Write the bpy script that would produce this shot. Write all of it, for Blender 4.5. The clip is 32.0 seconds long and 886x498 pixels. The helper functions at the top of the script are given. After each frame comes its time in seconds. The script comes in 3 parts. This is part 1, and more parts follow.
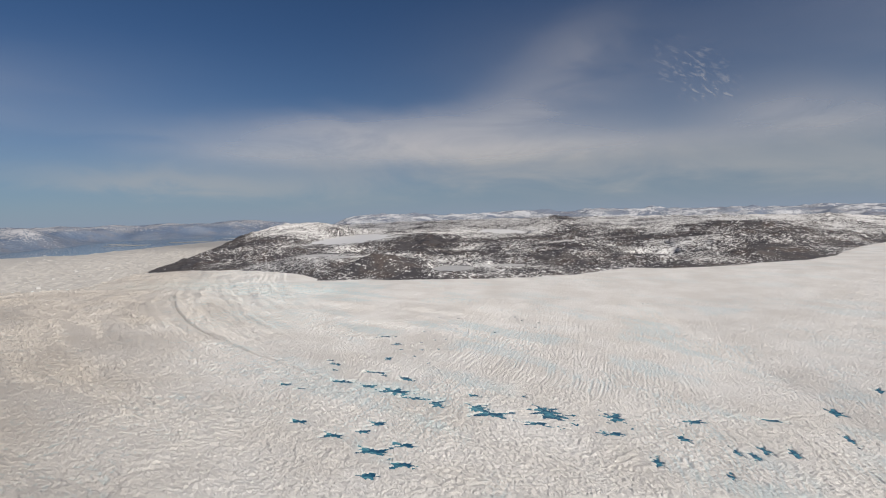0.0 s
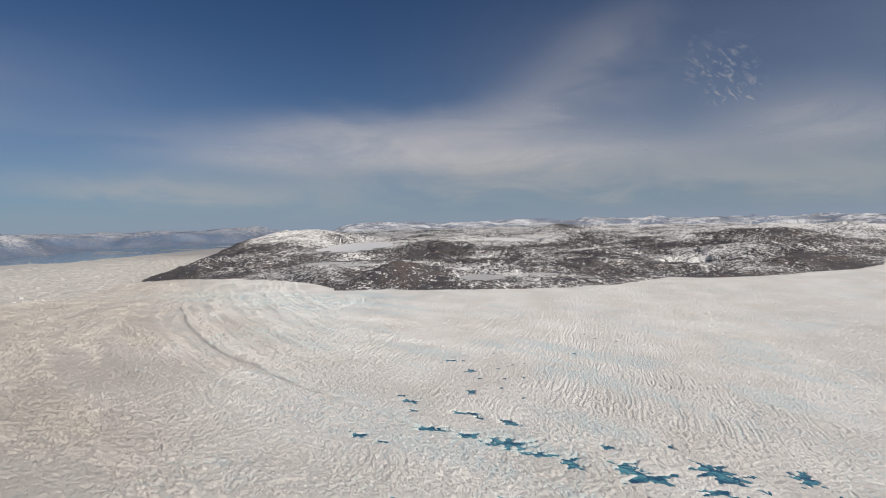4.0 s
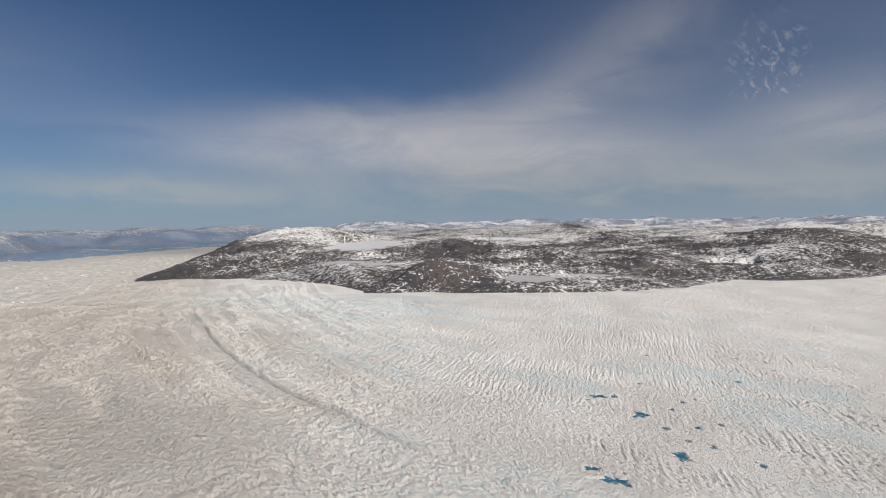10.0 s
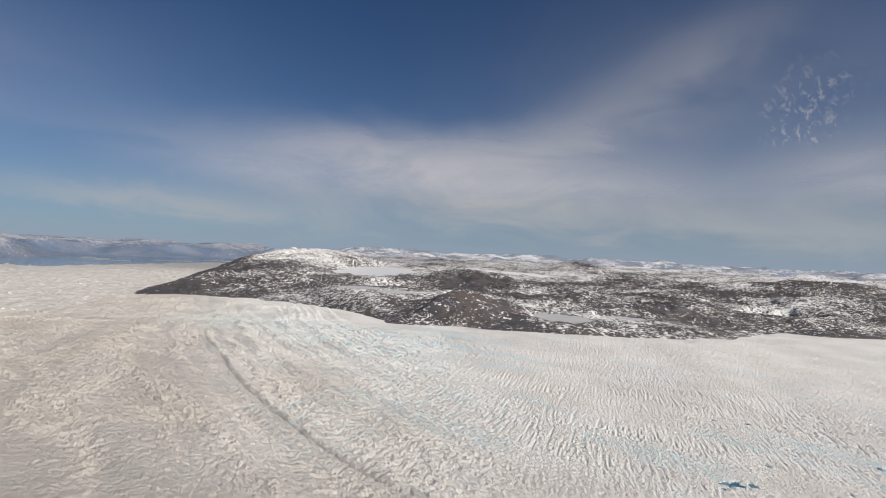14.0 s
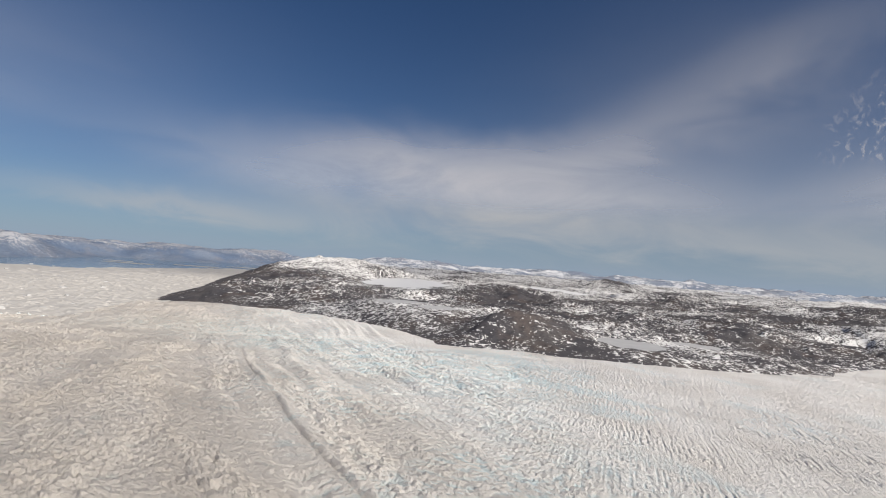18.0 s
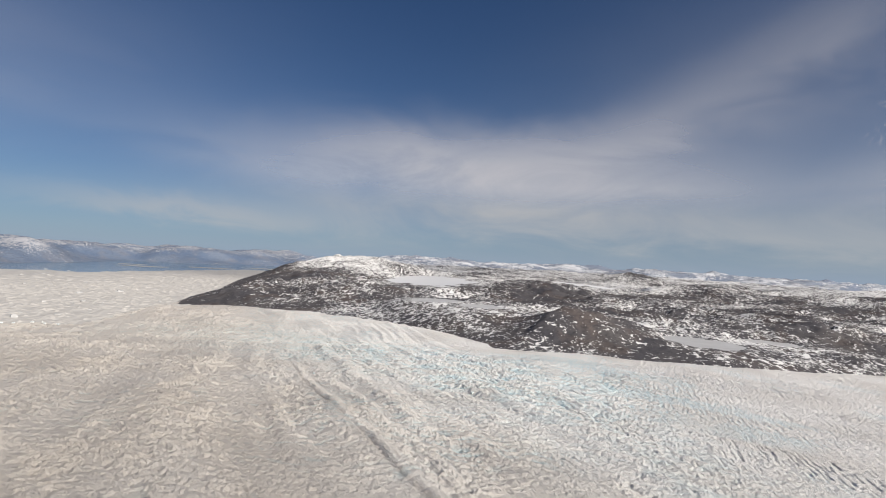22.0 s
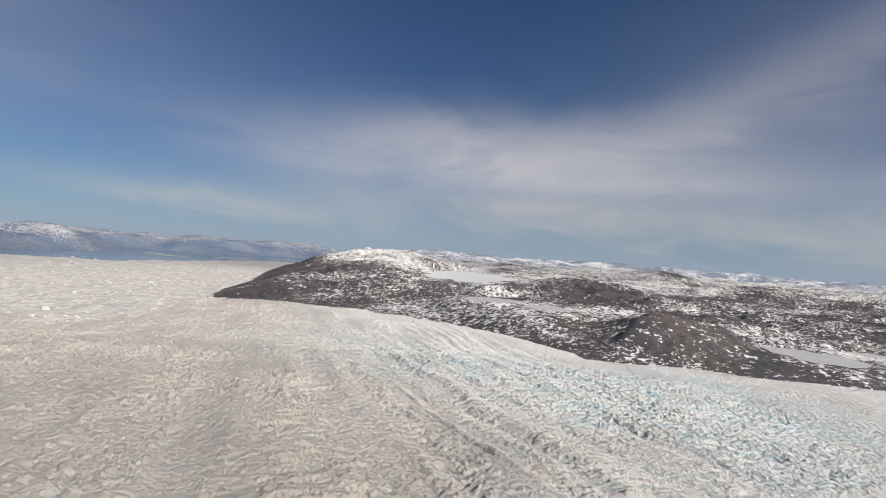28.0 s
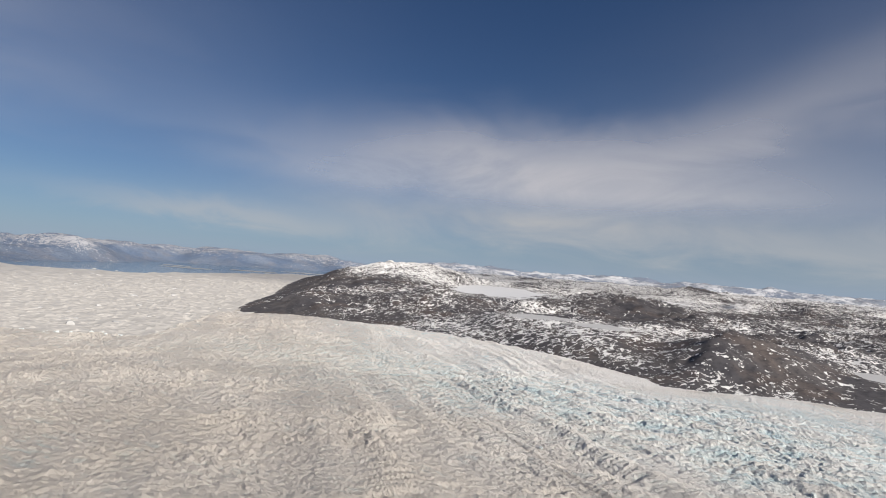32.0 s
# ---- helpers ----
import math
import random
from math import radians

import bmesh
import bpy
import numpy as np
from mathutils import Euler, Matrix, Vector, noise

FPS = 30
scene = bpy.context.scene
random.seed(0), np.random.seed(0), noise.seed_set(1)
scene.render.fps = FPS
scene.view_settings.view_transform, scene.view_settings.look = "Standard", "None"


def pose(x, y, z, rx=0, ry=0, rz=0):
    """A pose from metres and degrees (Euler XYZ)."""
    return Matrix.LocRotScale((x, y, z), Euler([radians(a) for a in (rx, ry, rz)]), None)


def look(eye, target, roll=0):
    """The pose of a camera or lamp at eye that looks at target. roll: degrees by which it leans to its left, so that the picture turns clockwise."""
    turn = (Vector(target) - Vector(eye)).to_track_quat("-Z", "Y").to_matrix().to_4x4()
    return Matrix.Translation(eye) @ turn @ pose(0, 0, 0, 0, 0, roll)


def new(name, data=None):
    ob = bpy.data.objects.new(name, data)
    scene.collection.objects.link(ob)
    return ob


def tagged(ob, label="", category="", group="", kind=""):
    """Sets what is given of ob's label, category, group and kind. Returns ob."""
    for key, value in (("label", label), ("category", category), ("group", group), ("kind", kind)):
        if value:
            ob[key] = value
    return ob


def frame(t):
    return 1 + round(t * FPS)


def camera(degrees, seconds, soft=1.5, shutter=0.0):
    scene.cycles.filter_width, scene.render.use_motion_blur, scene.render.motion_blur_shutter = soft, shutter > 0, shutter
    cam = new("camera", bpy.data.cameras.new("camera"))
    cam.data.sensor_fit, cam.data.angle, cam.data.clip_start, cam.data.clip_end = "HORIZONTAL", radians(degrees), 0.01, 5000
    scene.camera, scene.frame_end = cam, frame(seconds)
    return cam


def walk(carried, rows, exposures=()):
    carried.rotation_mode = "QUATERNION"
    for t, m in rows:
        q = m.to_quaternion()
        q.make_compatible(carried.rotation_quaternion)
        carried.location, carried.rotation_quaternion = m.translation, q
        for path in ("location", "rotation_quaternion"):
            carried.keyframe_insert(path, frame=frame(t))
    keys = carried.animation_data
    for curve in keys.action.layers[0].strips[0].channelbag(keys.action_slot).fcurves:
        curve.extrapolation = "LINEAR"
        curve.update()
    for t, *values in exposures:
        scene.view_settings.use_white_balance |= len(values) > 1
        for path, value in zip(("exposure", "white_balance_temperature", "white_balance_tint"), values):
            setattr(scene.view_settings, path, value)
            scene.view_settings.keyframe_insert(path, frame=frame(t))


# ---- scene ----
cam = camera(80, 32.0, soft=1.0)
ROWS = [
    (0, pose(0.00, 0.00, 100.00, 86.262, 1.759, -0.115)),
    (0.5, pose(-7.61, 10.71, 99.17, 86.452, 1.582, -0.189)),
    (1, pose(-15.17, 21.36, 98.32, 86.756, 1.430, -0.386)),
    (1.5, pose(-22.68, 31.88, 97.42, 87.098, 1.207, -0.530)),
    (2, pose(-30.17, 42.18, 96.51, 87.272, 1.035, -0.652)),
    (2.5, pose(-37.66, 52.18, 95.58, 87.303, 1.092, -0.782)),
    (3, pose(-45.12, 61.87, 94.65, 87.284, 1.316, -0.953)),
    (3.5, pose(-52.49, 71.35, 93.73, 87.267, 1.516, -1.060)),
    (5.5, pose(-80.99, 108.77, 90.03, 87.218, 1.336, -1.382)),
    (6, pose(-87.38, 118.02, 89.21, 87.217, 1.291, -1.560)),
    (6.5, pose(-93.54, 127.25, 88.45, 87.189, 1.158, -1.723)),
    (7, pose(-99.51, 136.43, 87.76, 87.212, 1.077, -1.842)),
    (7.5, pose(-105.32, 145.45, 87.12, 87.227, 1.047, -1.966)),
    (8, pose(-111.02, 154.23, 86.51, 87.241, 1.061, -2.027)),
    (8.5, pose(-116.61, 162.72, 85.93, 87.271, 1.059, -2.094)),
    (9, pose(-122.07, 170.91, 85.34, 87.290, 1.048, -2.121)),
    (9.5, pose(-127.32, 178.73, 84.75, 87.303, 1.054, -2.187)),
    (10, pose(-132.34, 186.20, 84.14, 87.332, 1.080, -2.270)),
    (10.5, pose(-137.18, 193.39, 83.54, 87.371, 1.136, -2.385)),
    (11, pose(-141.86, 200.34, 82.94, 87.447, 1.154, -2.476)),
    (11.5, pose(-146.39, 207.04, 82.38, 87.618, 1.047, -2.562)),
    (12, pose(-150.77, 213.55, 81.88, 88.034, 0.748, -2.608)),
    (12.2, pose(-152.51, 216.11, 81.70, 88.245, 0.544, -2.611)),
    (12.5, pose(-155.11, 219.94, 81.45, 88.600, 0.161, -2.599)),
    (13, pose(-159.47, 226.34, 81.09, 89.251, -0.639, -2.526)),
    (13.5, pose(-163.93, 233.09, 80.83, 89.929, -1.542, -2.375)),
    (13.6, pose(-164.83, 234.50, 80.79, 90.070, -1.741, -2.341)),
    (13.9, pose(-167.58, 238.86, 80.69, 90.508, -2.364, -2.231)),
    (14, pose(-168.51, 240.35, 80.66, 90.661, -2.569, -2.189)),
    (14.4, pose(-172.28, 246.56, 80.57, 91.260, -3.353, -2.052)),
    (14.5, pose(-173.24, 248.16, 80.55, 91.393, -3.529, -2.020)),
    (16.5, pose(-194.09, 284.06, 80.40, 92.416, -5.113, -1.267)),
    (17, pose(-199.63, 292.98, 80.09, 92.233, -4.897, -0.914)),
    (17.5, pose(-205.24, 301.77, 79.68, 92.042, -4.579, -0.605)),
    (18, pose(-210.85, 310.34, 79.17, 91.895, -4.259, -0.347)),
    (18.5, pose(-216.40, 318.64, 78.60, 91.826, -4.024, -0.144)),
    (19, pose(-221.90, 326.63, 77.97, 91.812, -3.813, 0.016)),
    (19.5, pose(-227.38, 334.31, 77.33, 91.860, -3.836, 0.117)),
    (20, pose(-232.79, 341.68, 76.70, 91.872, -3.767, 0.183)),
    (20.5, pose(-238.04, 348.74, 76.08, 91.843, -3.629, 0.290)),
    (21, pose(-243.14, 355.53, 75.52, 91.750, -3.450, 0.396)),
    (21.5, pose(-248.07, 362.07, 75.05, 91.626, -3.237, 0.533)),
    (21.8, pose(-250.97, 365.86, 74.81, 91.555, -3.106, 0.633)),
    (22, pose(-252.87, 368.34, 74.68, 91.506, -3.020, 0.709)),
    (22.5, pose(-257.58, 374.34, 74.43, 91.371, -2.821, 0.933)),
    (23, pose(-262.23, 380.15, 74.26, 91.250, -2.668, 1.163)),
    (23.5, pose(-266.82, 385.76, 74.14, 91.089, -2.598, 1.343)),
    (24, pose(-271.39, 391.20, 74.03, 90.877, -2.623, 1.458)),
    (24.5, pose(-275.96, 396.50, 73.92, 90.662, -2.716, 1.536)),
    (25, pose(-280.59, 401.62, 73.79, 90.598, -2.924, 1.689)),
    (25.5, pose(-285.31, 406.45, 73.64, 90.629, -3.137, 1.757)),
    (27.5, pose(-305.33, 423.18, 73.06, 90.809, -4.126, 2.192)),
    (28, pose(-310.14, 428.00, 72.83, 90.802, -4.109, 2.378)),
    (28.5, pose(-314.92, 432.99, 72.54, 90.889, -4.187, 2.587)),
    (29, pose(-319.67, 438.02, 72.23, 90.957, -4.218, 2.843)),
    (29.5, pose(-324.40, 442.95, 71.92, 91.073, -4.184, 3.201)),
    (30, pose(-329.08, 447.61, 71.64, 91.234, -4.132, 3.481)),
    (30.5, pose(-333.66, 451.97, 71.40, 91.496, -4.095, 3.667)),
    (31, pose(-338.14, 456.09, 71.21, 91.780, -4.111, 3.775)),
    (31.5, pose(-342.54, 460.07, 71.05, 92.015, -4.171, 3.763)),
    (32, pose(-346.88, 463.97, 70.91, 92.148, -4.395, 3.781)),
]
walk(cam, ROWS, ((0, -0.20), (8, -0.16), (13, -0.06), (18, 0.03), (32, 0.10)))

# ---- world, sun, exposure ----
SUN_EL, SUN_FROM = 32.0, (0.78, -0.62)


def link(tree, a, b):
    tree.links.new(a, b)


def node(tree, kind, **values):
    n = tree.nodes.new(kind)
    for key, value in values.items():
        if key in n.inputs:
            n.inputs[key].default_value = value
    return n


def maths(tree, op, a, b=None, c=None):
    n = tree.nodes.new("ShaderNodeMath")
    n.operation = op
    for i, v in enumerate((a, b, c)):
        if v is None:
            continue
        if isinstance(v, (int, float)):
            n.inputs[i].default_value = v
        else:
            link(tree, v, n.inputs[i])
    return n.outputs[0]


def mixed(tree, fac, a, b):
    n = tree.nodes.new("ShaderNodeMix")
    n.data_type = "RGBA"
    for i, v in ((0, fac), (6, a), (7, b)):
        if isinstance(v, (int, float)):
            n.inputs[i].default_value = v
        elif isinstance(v, tuple):
            n.inputs[i].default_value = (*v, 1)
        else:
            link(tree, v, n.inputs[i])
    return n.outputs[2]


def ramp(tree, value, lo, hi):
    """Smooth step of a value from lo to hi, as 0 to 1."""
    n = tree.nodes.new("ShaderNodeMapRange")
    n.interpolation_type = "SMOOTHSTEP"
    link(tree, value, n.inputs[0])
    n.inputs[1].default_value, n.inputs[2].default_value = lo, hi
    return n.outputs[0]


def grain(tree, vector, scale, detail=4.0, rough=0.55, distort=0.0, stretch=None, turn=0.0):
    """Noise in metres: scale in features per metre; stretch and turn for streaks."""
    if stretch:
        m = tree.nodes.new("ShaderNodeMapping")
        m.inputs["Rotation"].default_value = (0, 0, radians(turn))
        m.inputs["Scale"].default_value = stretch
        link(tree, vector, m.inputs[0])
        vector = m.outputs[0]
    n = node(tree, "ShaderNodeTexNoise", Scale=scale, Detail=detail, Roughness=rough, Distortion=distort)
    link(tree, vector, n.inputs["Vector"])
    return n.outputs["Fac"]


world = bpy.data.worlds.new("sky")
scene.world = world
world.use_nodes = True
wt = world.node_tree
wt.nodes.clear()
sky = wt.nodes.new("ShaderNodeTexSky")
sky.sky_type = "NISHITA"
sky.sun_disc = False
sky.sun_elevation = radians(SUN_EL)
sky.sun_rotation = math.atan2(SUN_FROM[0], SUN_FROM[1])
sky.altitude, sky.air_density, sky.dust_density, sky.ozone_density = 900, 1.0, 0.1, 2.0
BANKS = ((9, 7.0, 25, 3.8, -0.03, 0.95), (-3, 10.2, 20, 2.8, -0.02, 0.74), (-26, 4.6, 13, 1.5, 0.0, 0.55), (20, 15.4, 11, 3.0, 0.36, 0.26), (12, 12.0, 12, 2.4, 0.15, 0.42),
         (31, 20.5, 8, 3.2, 0.4, 0.15), (42, 8.0, 7, 3.4, 0.1, 0.55), (26, 15, 20, 11, 0.1, 0.15), (-70, 12, 30, 6, 0.1, 0.5), (90, 16, 35, 9, 0.05, 0.6),
         (180, 20, 60, 8, 0.0, 0.4), (26, 3.6, 26, 1.6, 0.0, 0.45))


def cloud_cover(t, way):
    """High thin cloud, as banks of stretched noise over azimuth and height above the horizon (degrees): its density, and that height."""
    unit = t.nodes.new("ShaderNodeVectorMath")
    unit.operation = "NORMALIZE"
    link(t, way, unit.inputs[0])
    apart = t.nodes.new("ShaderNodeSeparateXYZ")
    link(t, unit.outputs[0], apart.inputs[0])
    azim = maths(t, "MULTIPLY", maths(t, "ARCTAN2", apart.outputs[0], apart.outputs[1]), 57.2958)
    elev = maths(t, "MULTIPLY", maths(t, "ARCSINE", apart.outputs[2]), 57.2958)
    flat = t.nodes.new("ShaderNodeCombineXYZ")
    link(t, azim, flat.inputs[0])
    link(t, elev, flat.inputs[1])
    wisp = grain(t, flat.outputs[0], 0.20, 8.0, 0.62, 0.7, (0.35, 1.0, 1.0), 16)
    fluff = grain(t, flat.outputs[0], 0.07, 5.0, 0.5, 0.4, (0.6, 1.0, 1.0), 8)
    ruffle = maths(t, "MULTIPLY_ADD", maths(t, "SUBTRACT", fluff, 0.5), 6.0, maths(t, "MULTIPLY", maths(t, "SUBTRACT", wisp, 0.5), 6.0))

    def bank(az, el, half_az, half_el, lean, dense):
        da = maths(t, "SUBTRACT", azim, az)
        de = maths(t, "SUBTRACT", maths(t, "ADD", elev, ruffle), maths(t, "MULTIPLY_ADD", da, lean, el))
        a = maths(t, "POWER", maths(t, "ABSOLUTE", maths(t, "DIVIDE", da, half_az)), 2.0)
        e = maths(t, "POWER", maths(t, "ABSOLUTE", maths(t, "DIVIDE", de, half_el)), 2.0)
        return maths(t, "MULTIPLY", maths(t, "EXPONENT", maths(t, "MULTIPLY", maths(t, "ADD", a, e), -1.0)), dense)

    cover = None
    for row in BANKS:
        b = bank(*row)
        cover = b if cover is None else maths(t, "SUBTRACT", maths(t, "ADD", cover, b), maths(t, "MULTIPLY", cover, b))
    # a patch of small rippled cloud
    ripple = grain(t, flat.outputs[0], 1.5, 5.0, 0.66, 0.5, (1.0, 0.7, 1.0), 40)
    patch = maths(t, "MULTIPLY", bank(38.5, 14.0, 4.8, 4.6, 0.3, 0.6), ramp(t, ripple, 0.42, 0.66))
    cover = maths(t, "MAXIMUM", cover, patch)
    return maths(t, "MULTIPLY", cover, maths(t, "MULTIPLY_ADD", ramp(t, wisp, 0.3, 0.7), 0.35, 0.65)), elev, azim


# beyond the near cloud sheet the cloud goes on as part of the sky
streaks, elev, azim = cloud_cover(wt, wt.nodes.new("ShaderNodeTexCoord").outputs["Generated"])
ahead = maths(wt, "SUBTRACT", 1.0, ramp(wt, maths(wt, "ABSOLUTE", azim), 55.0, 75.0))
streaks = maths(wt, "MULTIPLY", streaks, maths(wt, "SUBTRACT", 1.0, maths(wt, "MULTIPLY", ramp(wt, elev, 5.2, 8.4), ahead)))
bright = wt.nodes.new("ShaderNodeBackground")
# pale cold air low over the ice
low_air = maths(wt, "MULTIPLY", maths(wt, "EXPONENT", maths(wt, "MULTIPLY", maths(wt, "MAXIMUM", elev, 0.0), -0.22)), 0.88)
deep = wt.nodes.new("ShaderNodeMix")
deep.data_type, deep.blend_type = "RGBA", "MULTIPLY"
deep.inputs[0].default_value, deep.inputs[7].default_value = 1.0, (0.49, 0.71, 0.98, 1)
link(wt, sky.outputs[0], deep.inputs[6])
clear = mixed(wt, low_air, deep.outputs[2], (5.6, 7.0, 9.2))
link(wt, mixed(wt, streaks, clear, (9.6, 9.4, 9.3)), bright.inputs[0])
bright.inputs[1].default_value = 0.05
link(wt, bright.outputs[0], wt.nodes.new("ShaderNodeOutputWorld").inputs[0])

sun = new("sun", bpy.data.lights.new("sun", "SUN"))
sun.data.energy, sun.data.angle, sun.data.color = 5.0, radians(0.55), (1.0, 0.93, 0.84)
flat_way = Vector((SUN_FROM[0], SUN_FROM[1])).normalized() * math.cos(radians(SUN_EL))
sun.matrix_world = look(Vector((*flat_way, math.sin(radians(SUN_EL)))) * 2000, (0, 0, 0))


# ---- materials ----
def material(name):
    m = bpy.data.materials.new(name)
    m.use_nodes = True
    t = m.node_tree
    return m, t, t.nodes["Principled BSDF"], t.nodes.new("ShaderNodeTexCoord").outputs["Object"]


def bump(t, shader, height, distance, strength=1.0):
    n = node(t, "ShaderNodeBump", Strength=strength, Distance=distance)
    link(t, height, n.inputs["Height"])
    link(t, n.outputs[0], shader.inputs["Normal"])


def attribute(t, name):
    n = t.nodes.new("ShaderNodeAttribute")
    n.attribute_name = name
    return n.outputs["Fac"]


def ice_material(name="glacier_ice"):
    m, t, s, at = material(name)
    coarse, fine, speck = grain(t, at, 0.02, 5), grain(t, at, 0.6, 8, 0.72), grain(t, at, 1.3, 5, 0.75)
    white = mixed(t, ramp(t, coarse, 0.3, 0.7), (0.78, 0.745, 0.695), (0.90, 0.875, 0.835))
    white = mixed(t, ramp(t, fine, 0.52, 0.75), white, (0.70, 0.665, 0.62))
    blue = mixed(t, fine, (0.48, 0.65, 0.69), (0.72, 0.83, 0.84))
    base = mixed(t, attribute(t, "blue"), white, blue)
    # brown for dust and for the window tint painted on the left ice
    base = mixed(t, attribute(t, "dust_and_tint"), base, (0.38, 0.32, 0.26))
    link(t, base, s.inputs["Base Color"])
    s.inputs["Roughness"].default_value = 0.6
    s.inputs["Specular IOR Level"].default_value = 0.2
    rubble = grain(t, at, 0.22, 6, 0.66)
    bump(t, s, maths(t, "ADD", maths(t, "MULTIPLY_ADD", speck, 0.8, fine), maths(t, "MULTIPLY", rubble, 0.7)), 1.0, 1.0)
    return m


def rock_material(name, dark, pale, snowiness, size, snow_dark=(0.72, 0.71, 0.70), snow_pale=(0.86, 0.85, 0.83), gullies=False):
    m, t, s, at = material(name)
    coarse, fine = grain(t, at, 0.012 / size, 5), grain(t, at, 0.25 / size, 6, 0.65)
    rock = mixed(t, ramp(t, coarse, 0.35, 0.65), dark, pale)
    rock = mixed(t, maths(t, "MULTIPLY", ramp(t, grain(t, at, 0.02 / size, 3), 0.5, 0.65), 0.55), rock, tuple(c * k for c, k in zip(pale, (1.15, 0.98, 0.86))))
    rock = mixed(t, ramp(t, fine, 0.45, 0.75), rock, tuple(c * 0.55 for c in dark))
    where = grain(t, at, 0.006 / size, 4, 0.5)
    amount = maths(t, "ADD", maths(t, "MULTIPLY", maths(t, "SUBTRACT", where, 0.5), 0.6), maths(t, "MULTIPLY", attribute(t, "snow"), 0.5))
    blots = grain(t, at, 0.14 / size, 4, 0.55, 0.9, (0.8, 0.9, 1.4), 12)
    heaps = ramp(t, maths(t, "ADD", blots, amount), 0.63 - snowiness, 0.655 - snowiness)
    # thin curved drifts along ledges and gullies
    drifts = None
    for scale, turn, seed_shift in ((0.062, 12, 0.0), (0.085, -22, 90.0), (0.105, 50, 170.0)):
        shifted = t.nodes.new("ShaderNodeVectorMath")
        shifted.inputs[1].default_value = (seed_shift, seed_shift * 2, 0)
        link(t, at, shifted.inputs[0])
        curl = grain(t, shifted.outputs[0], scale / size, 3, 0.5, 1.0, (0.85, 0.9, 1.5), turn)
        thin = maths(t, "SUBTRACT", 1.0, ramp(t, maths(t, "ABSOLUTE", maths(t, "SUBTRACT", curl, 0.5)), 0.016, 0.030))
        gate = ramp(t, maths(t, "ADD", grain(t, shifted.outputs[0], 0.13 / size, 3), amount), 0.515 - snowiness, 0.555 - snowiness)
        thin = maths(t, "MULTIPLY", thin, gate)
        drifts = thin if drifts is None else maths(t, "MAXIMUM", drifts, thin)
    snow = maths(t, "MAXIMUM", heaps, drifts)
    if gullies:
        ragged = maths(t, "MULTIPLY", maths(t, "SUBTRACT", grain(t, at, 0.2, 3, 0.6), 0.5), 1.3)
        score = maths(t, "ADD", attribute(t, "gully"), maths(t, "MULTIPLY_ADD", amount, 1.2, ragged))
        snow = maths(t, "MAXIMUM", snow, ramp(t, score, 0.86, 0.98))
    white = mixed(t, fine, snow_dark, snow_pale)
    link(t, mixed(t, snow, rock, white), s.inputs["Base Color"])
    s.inputs["Roughness"].default_value = 0.85
    s.inputs["Specular IOR Level"].default_value = 0.2
    bump(t, s, maths(t, "ADD", fine, snow), 1.0 * size, 0.6)
    return m


def plain(name, a, b, rough, scale, depth=0.0, spec=0.4):
    m, t, s, at = material(name)
    g = grain(t, at, scale, 6, 0.6)
    link(t, mixed(t, g, a, b), s.inputs["Base Color"])
    s.inputs["Roughness"].default_value = rough
    s.inputs["Specular IOR Level"].default_value = spec
    if depth:
        bump(t, s, g, depth)
    return m


def pond_material():
    """Clear meltwater over blue ice: dark where it is deep, teal over ledges."""
    m, t, s, at = material("meltwater")
    deep, ledges = grain(t, at, 0.16, 4, 0.6, 0.6), grain(t, at, 0.5, 4, 0.6, 0.8, (0.6, 1.2, 1.0), 25)
    water = mixed(t, ramp(t, deep, 0.38, 0.62), (0.016, 0.075, 0.140), (0.070, 0.24, 0.31))
    water = mixed(t, ramp(t, ledges, 0.52, 0.68), water, (0.16, 0.37, 0.41))
    link(t, water, s.inputs["Base Color"])
    s.inputs["Roughness"].default_value = 0.15
    bump(t, s, ledges, 0.04)
    return m


ICE = ice_material()
LAND = rock_material("tundra_rock", (0.076, 0.073, 0.080), (0.116, 0.106, 0.104), -0.03, 1.0, gullies=True)
# blue air haze is put into the coast's rock and snow colours
COAST_HAZED = rock_material("coast_rock_hazed", (0.14, 0.19, 0.28), (0.20, 0.24, 0.31), -0.02, 2.6, (0.44, 0.45, 0.48), (0.54, 0.54, 0.56))
# distance haze painted into the range: bluish pale rock, dulled snow
FAR_HAZED = rock_material("far_rock_hazed", (0.22, 0.26, 0.34), (0.30, 0.33, 0.38), 0.0, 3.4, (0.64, 0.65, 0.68), (0.74, 0.745, 0.76))
POND = pond_material()
LAKE = plain("lake_ice", (0.40, 0.40, 0.40), (0.62, 0.61, 0.60), 0.6, 0.05)
SNOWFLAT = plain("lake_snow", (0.74, 0.74, 0.74), (0.82, 0.82, 0.82), 0.7, 0.02)
BRASH = plain("brash_ice", (0.42, 0.40, 0.37), (0.62, 0.595, 0.56), 0.65, 0.09, 2.0)
SERAC = ice_material("serac_ice")
BERG = plain("berg_ice", (0.44, 0.44, 0.43), (0.60, 0.59, 0.57), 0.6, 0.2, 0.8)
WATER = plain("fjord_water", (0.10, 0.19, 0.28), (0.13, 0.23, 0.32), 0.12, 0.01, 0.6)


